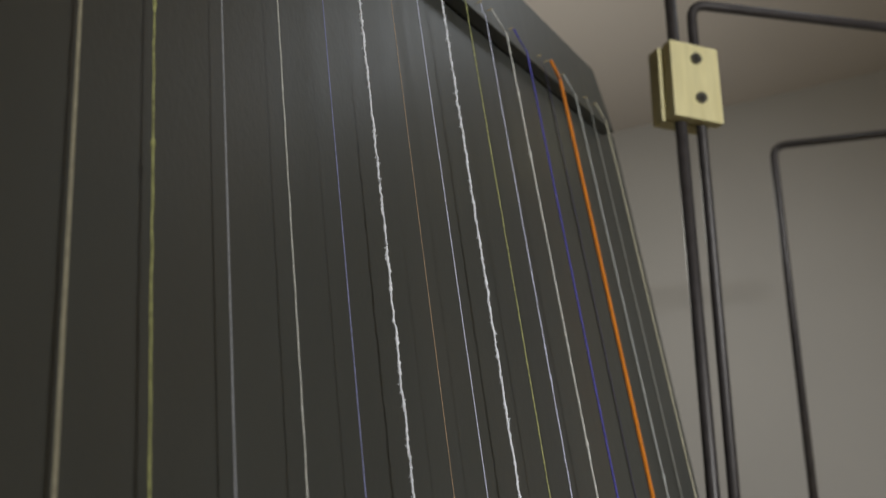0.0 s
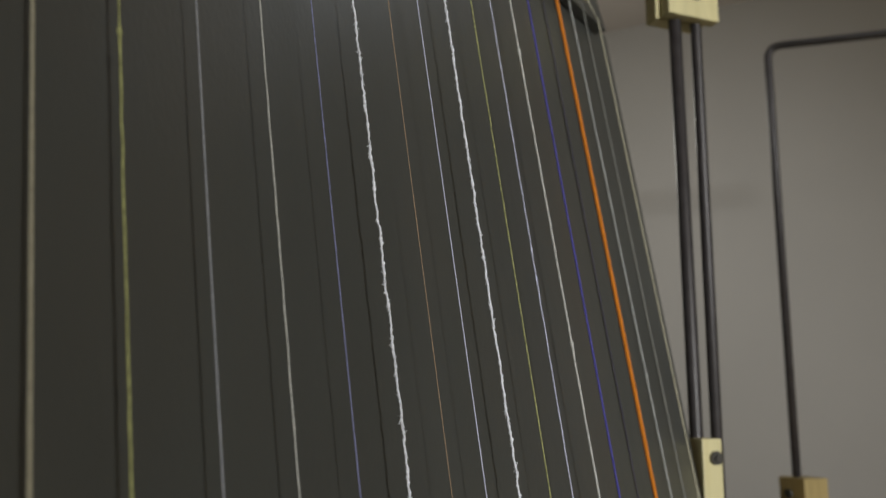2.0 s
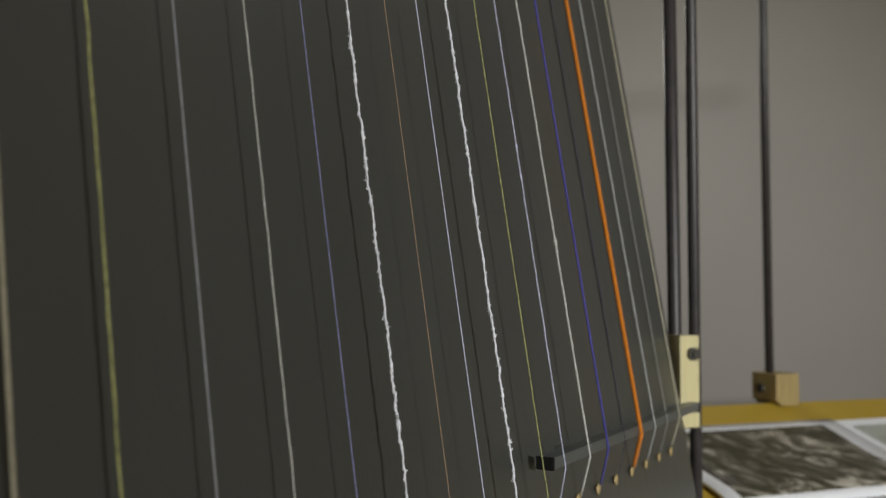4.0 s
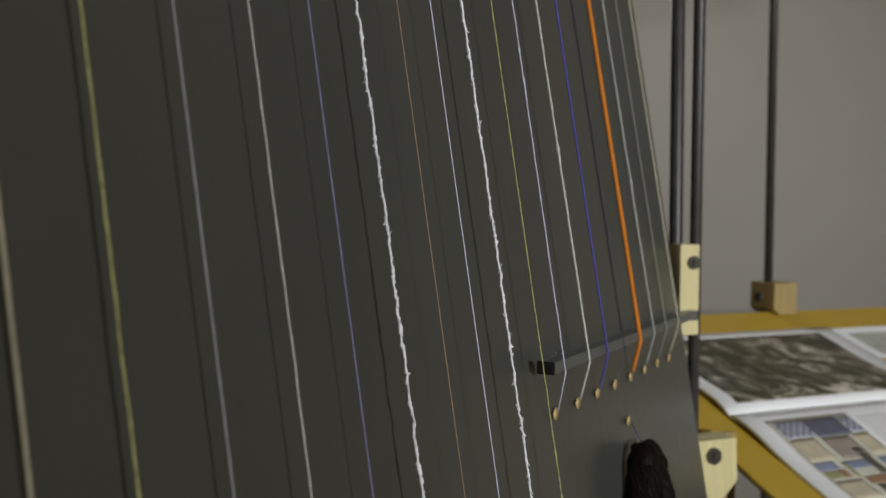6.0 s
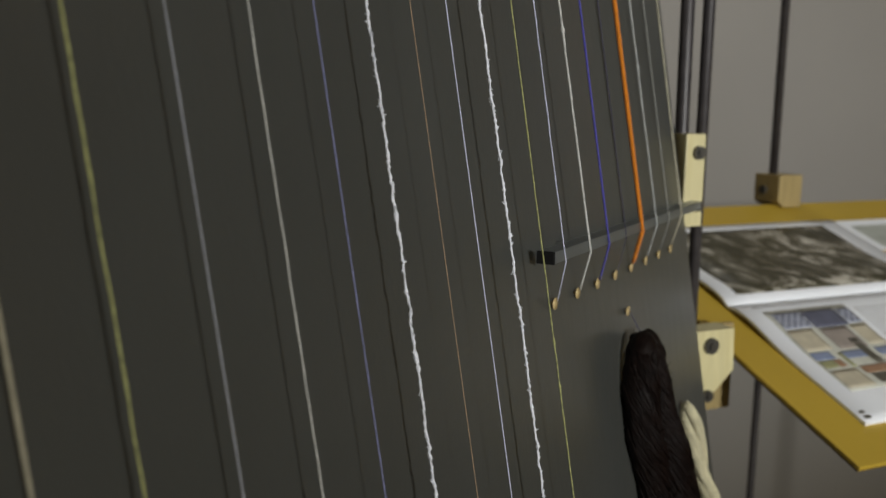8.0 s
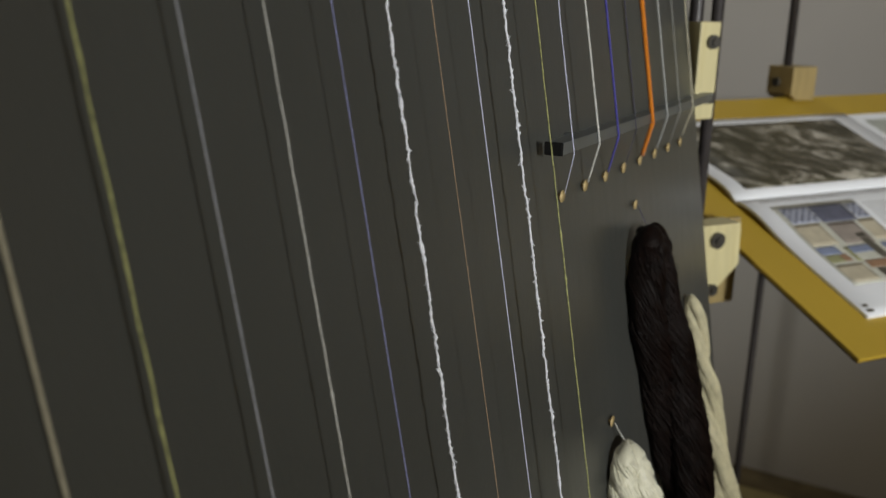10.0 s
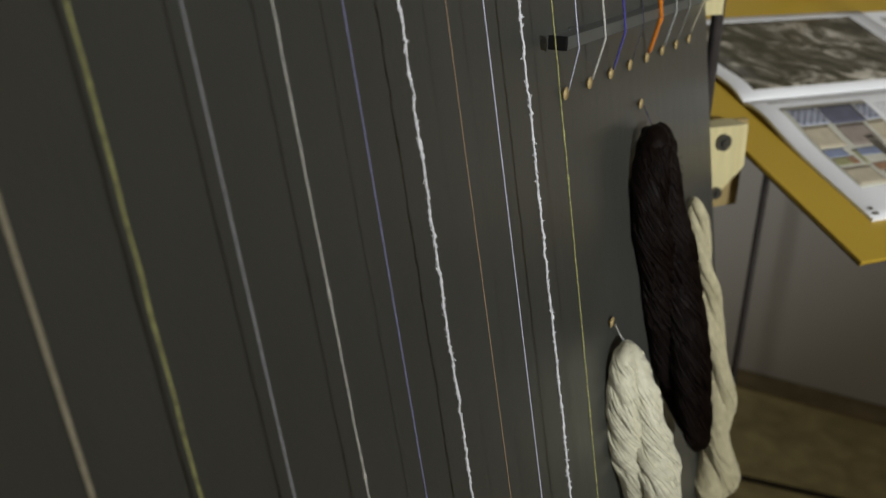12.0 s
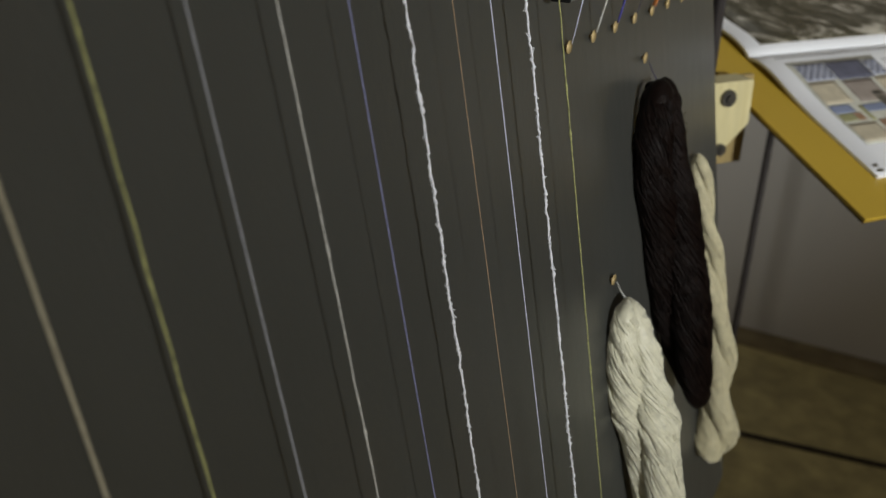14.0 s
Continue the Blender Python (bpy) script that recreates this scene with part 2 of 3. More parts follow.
def yarn(x, width, mat, label, kind="plain", foot=None, foot_x=None, hook=None, seed=0):
    """One yarn: over the rail's edge, straight down the panel, to its pin or on below."""
    rng = random.Random(seed * 7 + 3)
    top = edge_z(x)
    pts = []
    start = hook if hook is not None else (0.0, 0.009)
    pts.append(on_panel(x + start[0], top + start[1], 0.0150 + width))
    pts.append(on_panel(x, top + 0.001, 0.0152 + width * 0.5))
    z1 = 1.3217 if foot is not None else 0.80
    n = int((top - z1) / (0.0011 if kind == "boucle" else 0.002))
    fx = foot_x if foot_x is not None else x
    sway = [0.0, 0.0]
    for i in range(1, n + 1):
        s = i / n
        z = top + (z1 - top) * s
        p = on_panel(x + (fx - x) * s, z, YARN_OFF)
        if kind == "boucle":
            sway = [sway[0] * 0.60 + rng.gauss(0, 0.00015), sway[1] * 0.60 + rng.gauss(0, 0.00015)]
            p += Vector((sway[0], sway[1], 0))
        elif kind == "slub":
            p += Vector((0.00025 * noise.noise((z * 90, x * 40, 0)), 0.0002 * noise.noise((z * 90, x * 40, 5)), 0))
        pts.append(p)
    if foot is not None:
        a, c = pts[-1], on_panel(foot, 1.2962, 0.004)
        pts += [a.lerp(c, k / 6) for k in range(1, 7)]
    radius, knot = [], 0.0
    for i, p in enumerate(pts):
        r = width / 2
        if kind == "boucle":
            r *= 0.62 + 0.35 * abs(noise.noise((p.z * 260, x * 50, seed))) + (0.8 * rng.random() if rng.random() < 0.20 else 0)
        elif kind == "slub":
            knot = max(knot * 0.4, 1.0 if rng.random() < 0.008 else 0.0)
            r *= 0.88 + 0.3 * abs(noise.noise((p.z * 120, x * 50, seed))) + knot
        else:
            r *= 0.95 + 0.12 * noise.noise((p.z * 200, x * 60, seed))
        radius.append(r)
    t = thing("yarn", pts[-1], label, "yarn", "yarns on the panel")
    inv = Matrix.Translation(-t.location)
    cut = len(pts) - 6 if foot is not None else len(pts)
    pieces = [("strand", tube(pts[1:cut], radius[1:cut], 6)), ("top_loop", tube(pts[:2], radius[:2], 6))]
    if foot is not None:
        pieces.append(("tied_end", tube(pts[cut - 1:], radius[cut - 1:], 6)))
    if kind == "boucle":
        curls = bmesh.new()
        for _ in range(1000):
            i = rng.randrange(4, len(pts) - 4)
            d = Vector((rng.gauss(0, 1), rng.gauss(0, 1), rng.gauss(0, 0.5))).normalized()
            q = pts[i] + d * width * rng.choice((0.4, 0.5, 0.6, 0.75, 1.05))
            tube([pts[i], q, pts[i + rng.choice((-2, -1, 1, 2))]], [width * 0.17, width * 0.13, width * 0.15], 5, curls)
        pieces.append(("fuzz", curls))
    for name, bm in pieces:
        bm.transform(inv)
        ob = part(name, bm, mat, t)
        if name == "fuzz":
            tagged(ob, kind="stuff")
    return t


Y_BEIGE = yarn_material("beige_yarn", (0.42, 0.39, 0.29))
Y_LIME = yarn_material("lime_yarn", (0.36, 0.37, 0.15), 0.45)
Y_GREYBLUE = yarn_material("grey_blue_yarn", (0.33, 0.34, 0.38))
Y_GREY = yarn_material("pale_grey_yarn", (0.60, 0.60, 0.57))
Y_BLUE = yarn_material("cornflower_yarn", (0.26, 0.275, 0.52))
Y_WHITE = yarn_material("white_yarn", (0.90, 0.92, 1.0), 0.06)
Y_BROWN = yarn_material("copper_yarn", (0.46, 0.32, 0.20))
Y_LILAC = yarn_material("lilac_white_yarn", (0.74, 0.77, 1.0), 0.06)
Y_NAVY = yarn_material("navy_yarn", (0.065, 0.06, 0.32))
Y_ORANGE = yarn_material("orange_yarn", (0.58, 0.175, 0.006), 0.12)
Y_DULL = yarn_material("dull_grey_yarn", (0.22, 0.22, 0.20))
Y_MIDGREY = yarn_material("mid_grey_yarn", (0.36, 0.37, 0.36))
Y_DARK = yarn_material("dark_violet_yarn", (0.05, 0.045, 0.10))

PINS = [-0.0045 + 0.0368 * i for i in range(8)]
PIN_Z = [1.2943 - 0.00048 * i for i in range(8)]
YARNS = [
    (-0.3382, 0.00128, Y_BEIGE, "taut smooth beige yarn", "plain", None),
    (-0.3097, 0.00098, Y_LIME, "taut mottled yellow-green yarn", "slub", None),
    (-0.2773, 0.00076, Y_GREYBLUE, "taut smooth thin grey-blue yarn", "plain", None),
    (-0.2439, 0.00066, Y_GREY, "taut pale grey yarn with small slubs", "slub", None),
    (-0.2110, 0.00050, Y_BLUE, "taut thin cornflower blue yarn", "plain", None),
    (-0.1789, 0.00134, Y_WHITE, "taut white curly boucle yarn", "boucle", None),
    (-0.1468, 0.00034, Y_BROWN, "taut very thin copper brown thread", "plain", None),
    (-0.1163, 0.00050, Y_LILAC, "taut thin shiny lilac-white yarn", "plain", None),
    (-0.0829, 0.00152, Y_WHITE, "taut white curly boucle yarn", "boucle", None),
    (-0.0464, 0.00080, Y_LIME, "taut thin yellow-green yarn", "slub", None),
    (-0.0160, 0.00060, Y_LILAC, "taut thin lilac yarn with knots, tied to a pin", "slub", 0),
    (0.0190, 0.00128, Y_GREY, "taut off-white yarn tied to a brass pin", "slub", 1),
    (0.0550, 0.00150, Y_NAVY, "taut navy blue yarn tied to a brass pin", "plain", 2),
    (0.0900, 0.00050, Y_DARK, "taut hair-thin dark violet thread", "plain", 3),
    (0.1240, 0.00335, Y_ORANGE, "taut thick bright orange yarn tied to a pin", "plain", 4),
    (0.1580, 0.00150, Y_MIDGREY, "taut pale grey slubby yarn tied to a pin", "slub", 5),
    (0.1960, 0.00117, Y_DULL, "taut thin dull grey yarn tied to a pin", "plain", 6),
    (0.2390, 0.00153, Y_BEIGE, "taut beige yarn beside the panel's edge", "plain", 7),
]
BENDS = (-0.0165, 0.0238, 0.0583, 0.0940, 0.1316, 0.1690, 0.2045, 0.2440)
for k, (x, w, mat, label, kind, pin) in enumerate(YARNS):
    hook = (-0.018, 0.010) if k in (11, 12, 14, 15, 17) else None
    yarn(x, w, mat, label, kind, None if pin is None else PINS[pin], None if pin is None else BENDS[pin], hook, k)


def brass_pin(name, r, off, label, group):
    bm = bmesh.new()
    bmesh.ops.create_cone(bm, cap_ends=True, segments=18, radius1=r, radius2=r, depth=r * 0.22,
                          matrix=Matrix.Translation((0, -off, 0)) @ Matrix.Rotation(radians(90), 4, "X"))
    bmesh.ops.bevel(bm, geom=bm.edges[:], offset=r * 0.08, segments=2, affect="EDGES")
    tube([(0, 0.004, 0), (0, -off, 0)], r * 0.3, 8, bm)
    return tagged(part(name, smooth(bm), M_BRASS), label, "pin", group)


pin0 = brass_pin("brass_pin", 0.0037, 0.0022, "small flat-headed brass pin in the grey panel", "brass pins")
pin0.location = on_panel(PINS[0], PIN_Z[0])
for x, z in list(zip(PINS, PIN_Z))[1:] + [(0.1235, 1.2640), (0.0370, 1.1385)]:
    copy_thing(pin0, Matrix.Translation(on_panel(x, z)))
nail0 = None
for k, (x, *_r) in enumerate(YARNS):
    hx = -0.018 if k in (11, 12, 14, 15, 17) else 0.0
    m = Matrix.Translation(on_panel(x + hx, edge_z(x) + 0.0105, 0.0125))
    if nail0 is None:
        nail0 = brass_pin("nail", 0.0010, 0.0032, "tiny brass nail in the grey top rail", "rail nails")
        nail0.matrix_world = m
    else:
        copy_thing(nail0, m)


def spacer_bar():
    t = thing("spacer_bar", on_panel(0.13, 1.323), "smoky grey acrylic spacer bar holding yarns off the panel", "bar")
    inv = Matrix.Translation(-t.location)
    a, c = on_panel(-0.0306, 1.3257, 0.0115), on_panel(0.3190, 1.3230, 0.0115)
    turn = (c - a).to_track_quat("X", "Z").to_matrix().to_4x4()
    length = (c - a).length
    bm = box(length - 0.0020, 0.0098, 0.0068, (0.0010, 0, 0), 0.0005)
    bm.transform(inv @ Matrix.Translation((a + c) / 2) @ turn)
    part("bar", bm, M_BAR, t).visible_shadow = False
    bm = box(0.0022, 0.0104, 0.0072, (-length / 2, 0, 0), 0.0006)
    bm.transform(inv @ Matrix.Translation((a + c) / 2) @ turn)
    part("end_cap", bm, M_BLACK, t, "matt black end cap")
    for x in (0.015, 0.30):
        bm = box(0.006, 0.0070, 0.0050, on_panel(x, 1.3254 - 0.008 * x, 0.0034), 0.0004)
        bm.transform(inv)
        part("stand_off", bm, M_BAR, t)


spacer_bar()


# ---------------------------------------------------------------- hanks
def hank(path, widths, mat, label, seed, twist, phase, strands=420, thread=0.00046, lay=-1.9, lump=0.24, spread=0.40, hairs=16, frizz=1.0):
    """A twisted hank hanging from its loop: two plies of many strands; path holds x, z, off, and widths its half widths."""
    t = thing("yarn_hank", on_panel(path[-1][0], path[-1][1]), label, "hank of yarn", "hanks on the panel")
    inv = Matrix.Translation(-t.location)
    rng = random.Random(seed)
    n = 72

    def at(s):
        f = s * (len(path) - 1)
        i = min(int(f), len(path) - 2)
        u = f - i
        rows = [(*path[q], widths[q]) for q in (max(i - 1, 0), i, i + 1, min(i + 2, len(path) - 1))]
        return [0.5 * (2 * b_ + (c - a) * u + (2 * a - 5 * b_ + 4 * c - d) * u * u + (3 * b_ - a - 3 * c + d) * u ** 3)
                for a, b_, c, d in zip(*rows)]

    def centre(i, ply):
        x, z, off, w = at(i / n)
        a = phase + twist * math.pi * i / n + ply * math.pi
        k = spread + 0.05 * noise.noise((i * 0.12, ply * 4.0, seed))
        return on_panel(x + k * w * math.cos(a), z, off + k * w * math.sin(a)), w

    for ply in range(2):
        cs = [centre(i, ply) for i in range(n + 1)]
        core = tube([c for c, w in cs], [max(w * 0.565, 0.001) for c, w in cs], 18)
        core.transform(inv)
        strand_of = part("ply", core, mat, t)
        bm = bmesh.new()
        for k in range(strands):
            ph = 2 * math.pi * (k + rng.random() * 0.9) / strands
            turns = lay + rng.uniform(-0.10, 0.10)
            lift = rng.uniform(0.97, 1.02)
            wave, start, swing = rng.uniform(0.15, 0.55), rng.uniform(0, 6.28), frizz * rng.uniform(0.02, 0.09)
            pts = []
            for i in range(n + 1):
                c, w = cs[i]
                b_ = (ph + 2 * math.pi * turns * i / n + swing * math.sin(wave * i + start)
                      + 0.5 * noise.noise((math.cos(ph) * 1.5, i * 0.09, seed + 9 + math.sin(ph))))
                lock = noise.noise((math.cos(ph) * 1.7, math.sin(ph) * 1.7, seed * 3.3 + i * 0.20))
                fine = noise.noise((math.cos(ph) * 5.0, math.sin(ph) * 5.0, seed * 5.1 + i * 0.16))
                r = w * 0.60 * lift * (1 + min(1.0, i / 14, (n - i) / 10) * (lump * lock + 0.08 * fine + 0.03 * frizz * math.sin(wave * 1.7 * i + start)))
                pts.append(c + Vector((math.cos(b_) * r, -math.sin(b_) * r, 0)))
            tube(pts, thread * rng.uniform(0.7, 1.3), 4, bm)
        bm.transform(inv)
        tagged(part("fibre", bm, mat, strand_of), kind="stuff")
    # loose hairs
    bm = bmesh.new()
    for k in range(hairs):
        i = rng.randrange(2, n - 1)
        c, w = cs[i]
        a = rng.uniform(0, 2 * math.pi)
        p = c + Vector((math.cos(a), -math.sin(a), 0)) * w * 0.62
        q = p + Vector((math.cos(a) * 0.0035, -abs(math.sin(a)) * 0.003, rng.uniform(-0.014, 0.004)))
        tube([p, p.lerp(q, 0.5) + Vector((0, 0, 0.002)), q], 0.00012, 4, bm)
    bm.transform(inv)
    tagged(part("loose_hair", bm, mat, t), kind="stuff")
    return t


H_BLACK = material("black_brown_silk", (0.0055, 0.0025, 0.0018), 0.5, vary=0.4, scale=120, bump=0.3, bump_scale=900, spec=0.13)
H_CREAM = material("cream_silk", (0.68, 0.665, 0.52), 0.28, vary=0.08, scale=160, bump=0.3, bump_scale=900, sheen=0.3)
H_BEIGE = material("raw_linen_yarn", (0.48, 0.44, 0.285), 0.55, vary=0.12, scale=160, bump=0.3, bump_scale=900, sheen=0.2)

hank([(0.1195, 1.2483, 0.0122), (0.117, 1.2463, 0.0136), (0.112, 1.2388, 0.0151), (0.107, 1.2188, 0.0153), (0.105, 1.1978, 0.0161), (0.106, 1.1758, 0.0185), (0.111, 1.1513, 0.0194), (0.114, 1.1266, 0.0201), (0.117, 1.1011, 0.0207), (0.121, 1.0741, 0.0209), (0.127, 1.0452, 0.0215), (0.132, 1.0189, 0.0239), (0.136, 1.0032, 0.0253), (0.138, 0.9943, 0.0257)],
     [0.0085, 0.0155, 0.0182, 0.0190, 0.0198, 0.02, 0.0198, 0.0208, 0.0215, 0.0217, 0.0197, 0.0177, 0.0141, 0.008],
     H_BLACK, "thick black-brown twisted hank of yarn on a pin", 1, 1.1, 2.6, lump=0.20, hairs=220, frizz=2.2)
hank([(0.041, 1.1242, 0.0086), (0.04, 1.123, 0.0099), (0.035, 1.1183, 0.0124), (0.031, 1.1051, 0.0143), (0.029, 1.0842, 0.0167), (0.029, 1.0617, 0.0189), (0.031, 1.0373, 0.0213), (0.037, 0.9986, 0.0219), (0.041, 0.93, 0.022), (0.044, 0.872, 0.018), (0.045, 0.862, 0.014)],
     [0.002, 0.0051, 0.0106, 0.0144, 0.0176, 0.0201, 0.021, 0.0197, 0.019, 0.015, 0.004],
     H_CREAM, "glossy cream-white twisted hank of yarn on a pin", 2, 1.0, 2.9, lump=0.34, thread=0.00062)
hank([(0.231, 1.1641, 0.0071), (0.231, 1.1619, 0.008), (0.232, 1.1446, 0.0097), (0.234, 1.1171, 0.0115), (0.236, 1.0889, 0.0139), (0.238, 1.0597, 0.0152), (0.24, 1.0298, 0.0173), (0.241, 0.9995, 0.0193), (0.241, 0.9686, 0.0205), (0.235, 0.9388, 0.017), (0.231, 0.9091, 0.0187), (0.226, 0.8875, 0.015), (0.225, 0.8779, 0.0105)],
     [0.0031, 0.0067, 0.0088, 0.0083, 0.0104, 0.0105, 0.0121, 0.0119, 0.0134, 0.0149, 0.0186, 0.0173, 0.008],
     H_BEIGE, "dull beige twisted hank of yarn behind the black one", 3, -4.4, 0.4, lay=-2.8, lump=0.26, spread=0.36)


def hank_loop(pin, top, mat, label):
    a, c = on_panel(*pin, 0.004), on_panel(*top)
    ob = part("hanging_loop", tube([a, a.lerp(c, 0.5) + Vector((0, 0, -0.001)), c], 0.00036, 6), mat)
    tagged(ob, label, "thread")


hank_loop((0.1235, 1.2632), (0.1195, 1.2483, 0.0122), Y_DARK, "dark thread from pin to black hank")
hank_loop((0.0370, 1.1375), (0.041, 1.1242, 0.0086), Y_GREY, "pale thread from pin to cream hank")


# ---------------------------------------------------------------- rod stand with wooden clamps
D2 = Vector((0.778, -0.628, 0)).normalized()
D1 = Vector((0.594, 0.735, 0.326)).normalized()
UP = D2.cross(D1).normalized()
D1H = Vector((D1.x, D1.y, 0)).normalized()
STAND = Matrix.Translation((0.335, 0.018, 0)) @ Matrix(((D2.x, D1H.x, 0, 0), (D2.y, D1H.y, 0, 0), (0, 0, 1, 0), (0, 0, 0, 1)))


def bolt(at, parent, r=0.0062):
    bm = bmesh.new()
    bmesh.ops.create_cone(bm, cap_ends=True, segments=20, radius1=r, radius2=r, depth=0.004,
                          matrix=Matrix.Translation((0, -0.0016, 0)) @ Matrix.Rotation(radians(90), 4, "X"))
    bmesh.ops.create_cone(bm, cap_ends=True, segments=6, radius1=r * 0.55, radius2=r * 0.55, depth=0.005,
                          matrix=Matrix.Translation((0, -0.0035, 0)) @ Matrix.Rotation(radians(90), 4, "X"))
    bm.transform(Matrix.Translation(at))
    return part("bolt", bm, M_BOLT, parent, "dark hexagon bolt")


def rod_stand():
    t = thing("rod_stand", (0, 0, 0), "stand of dark steel rods held by wooden clamps", "stand")
    t.matrix_world = STAND
    part("rod", tube([(0.0150, 0, 0.0), (-0.0035, 0, 2.655)], 0.0064, 14), M_STEEL, t)
    path = bend((0.0285, 0, 0.0), (0.0285, 0, 1.9610), (0.74, -0.104, 1.9740), 0.020)
    part("rod", tube(path, 0.0056, 14), M_STEEL, t, "steel rod bent over at its top")
    for y0, y1, x0, x1, z0, z1 in ((-0.0155, -0.0020, -0.0150, 0.0460, 1.8075, 1.8975), (0.0015, 0.0200, -0.0190, 0.0395, 1.8080, 1.8960)):
        c = part("clamp_block", box(x1 - x0, y1 - y0, z1 - z0, ((x0 + x1) / 2, (y0 + y1) / 2, (z0 + z1) / 2), 0.0012), M_BEECH, t, "pale beech clamp block")
        if y0 < 0:
            bolt((0.0158, y0, 1.879), c)
            bolt((0.0185, y0, 1.8327), c)
    for z0, z1 in ((1.3240, 1.3867), (1.3010, 1.3150)):
        c = part("clamp_block", box(0.0215, 0.034, z1 - z0, (0.0085, -0.001, (z0 + z1) / 2), 0.0010), M_BEECH, t, "pale beech clamp block")
        if z1 > 1.35:
            bolt((0.0110, -0.018, 1.3695), c)
    bolt((0.0160, -0.012, 1.3195), c, 0.0050)
    outline = [(-0.01, 1.1985), (0.0670, 1.1985), (0.0690, 1.156), (0.0430, 1.1315), (-0.01, 1.1315)]
    c = part("bracket", prism(outline, 0.026, 0.001, Matrix.Translation((0, -0.018, 0))), M_BEECH, t, "pale wooden bracket with cut corner")
    bolt((0.0387, -0.018, 1.1835), c, 0.0080)
    bolt((0.0380, -0.018, 1.1330), c, 0.0060)
    part("cleat", box(0.060, 0.006, 0.090, (0.0619, 0.014, 1.1498), 0.001), M_OAK, t, "honey-coloured wooden cleat behind the bracket")


rod_stand()


# ---------------------------------------------------------------- sloping yellow board
CORNER = Vector((0.2955, -0.159, 1.113))
BOARD = Matrix(((D2.x, D1.x, UP.x, CORNER.x), (D2.y, D1.y, UP.y, CORNER.y), (D2.z, D1.z, UP.z, CORNER.z), (0, 0, 0, 1)))


def sloping_board():
    t = thing("sloping_board", CORNER, "sloping ochre-yellow reading board on steel rods", "board")
    t.matrix_world = BOARD
    part("board_top", box(0.95, 0.497, 0.004, (0.475, 0.2485, -0.0020), 0.0008), M_YELLOW, t)
    part("board_core", box(0.946, 0.493, 0.003, (0.475, 0.2485, -0.0056)), M_EDGE, t, "dark underside of the board")
    inv = BOARD.inverted()
    for q in ((0.8676, 0.0045), (1.35, -0.42)):
        bm = tube([(q[0], q[1], 0.0), (q[0], q[1], 1.262)], 0.0056, 10)
        bm.transform(inv)
        part("leg", bm, M_LEG, t, "thin dark steel leg")


sloping_board()


def rod_arch():
    t = thing("rod_arch", (0.86, -0.003, 1.27), "bent dark steel rod arch in a wooden foot block", "rod arch")
    inv = Matrix.Translation(-t.location)
    d = Vector((0.07, -0.387, 0)).normalized()
    a = Vector((0.862, 0.004, 1.285))
    c = Vector((0.862, 0.004, 1.9885))
    bm = tube(bend(a, c, c + d * 0.6 + Vector((0, 0, -0.014)), 0.022), 0.0062, 12)
    bm.transform(inv)
    part("rod", bm, M_STEEL, t)
    m = Matrix(((D2.x, D1H.x, 0, 0.832), (D2.y, D1H.y, 0, -0.0096), (0, 0, 1, 1.272), (0, 0, 0, 1)))
    bm = prism([(0.0, 0.008), (0.010, 0.0), (0.0425, 0.0), (0.0425, 0.047), (0.0, 0.047)], 0.050, 0.001, m)
    bm.transform(inv)
    block = part("foot_block", bm, M_OAK, t, "honey-coloured wooden foot block")
    bm = tube([(0.001, 0.030, 0.024), (-0.004, 0.030, 0.024)], 0.0065, 16)
    bm.transform(m)
    bm.transform(inv)
    part("bolt", bm, M_BOLT, block, "dark round bolt head")


rod_arch()


# ---------------------------------------------------------------- open magazine
M_PHOTO = bpy.data.materials.new("printed_photograph")
M_PHOTO.use_nodes = True


def photo_print(m):
    nt = m.node_tree
    bs = nt.nodes["Principled BSDF"]
    bs.inputs["Roughness"].default_value = 0.42
    tc, turn, mp = nt.nodes.new("ShaderNodeTexCoord"), nt.nodes.new("ShaderNodeMapping"), nt.nodes.new("ShaderNodeMapping")
    turn.inputs["Rotation"].default_value, mp.inputs["Scale"].default_value = (0, 0, radians(52)), (19, 27, 1)
    n1 = nt.nodes.new("ShaderNodeTexNoise")
    n1.inputs["Scale"].default_value, n1.inputs["Detail"].default_value, n1.inputs["Distortion"].default_value = 1.0, 9, 1.3
    ramp = nt.nodes.new("ShaderNodeValToRGB")
    e = ramp.color_ramp.elements
    n1.inputs["Roughness"].default_value = 0.66
    e[0].position, e[0].color = 0.43, (0.050, 0.045, 0.026, 1)
    e[1].position, e[1].color = 0.63, (0.50, 0.47, 0.40, 1)
    mid = ramp.color_ramp.elements.new(0.52)
    mid.color = (0.13, 0.118, 0.084, 1)
    nt.links.new(tc.outputs["Object"], turn.inputs[0])
    nt.links.new(turn.outputs[0], mp.inputs[0])
    nt.links.new(mp.outputs[0], n1.inputs["Vector"])
    nt.links.new(n1.outputs["Fac"], ramp.inputs[0])
    nt.links.new(ramp.outputs[0], bs.inputs["Base Color"])


photo_print(M_PHOTO)
PAGE_U0, PAGE_GUTTER, PAGE_U1 = 0.0440, 0.2440, 0.4330


def page_z(u):
    ua, ub = (PAGE_GUTTER, PAGE_U0) if u < PAGE_GUTTER else (PAGE_GUTTER, PAGE_U1)
    g = abs(u - ua) / abs(ub - ua)
    return 0.0035 + 0.0060 * math.exp(-((g - 0.14) / 0.22) ** 2) - 0.0030 * math.exp(-(g / 0.05) ** 2)


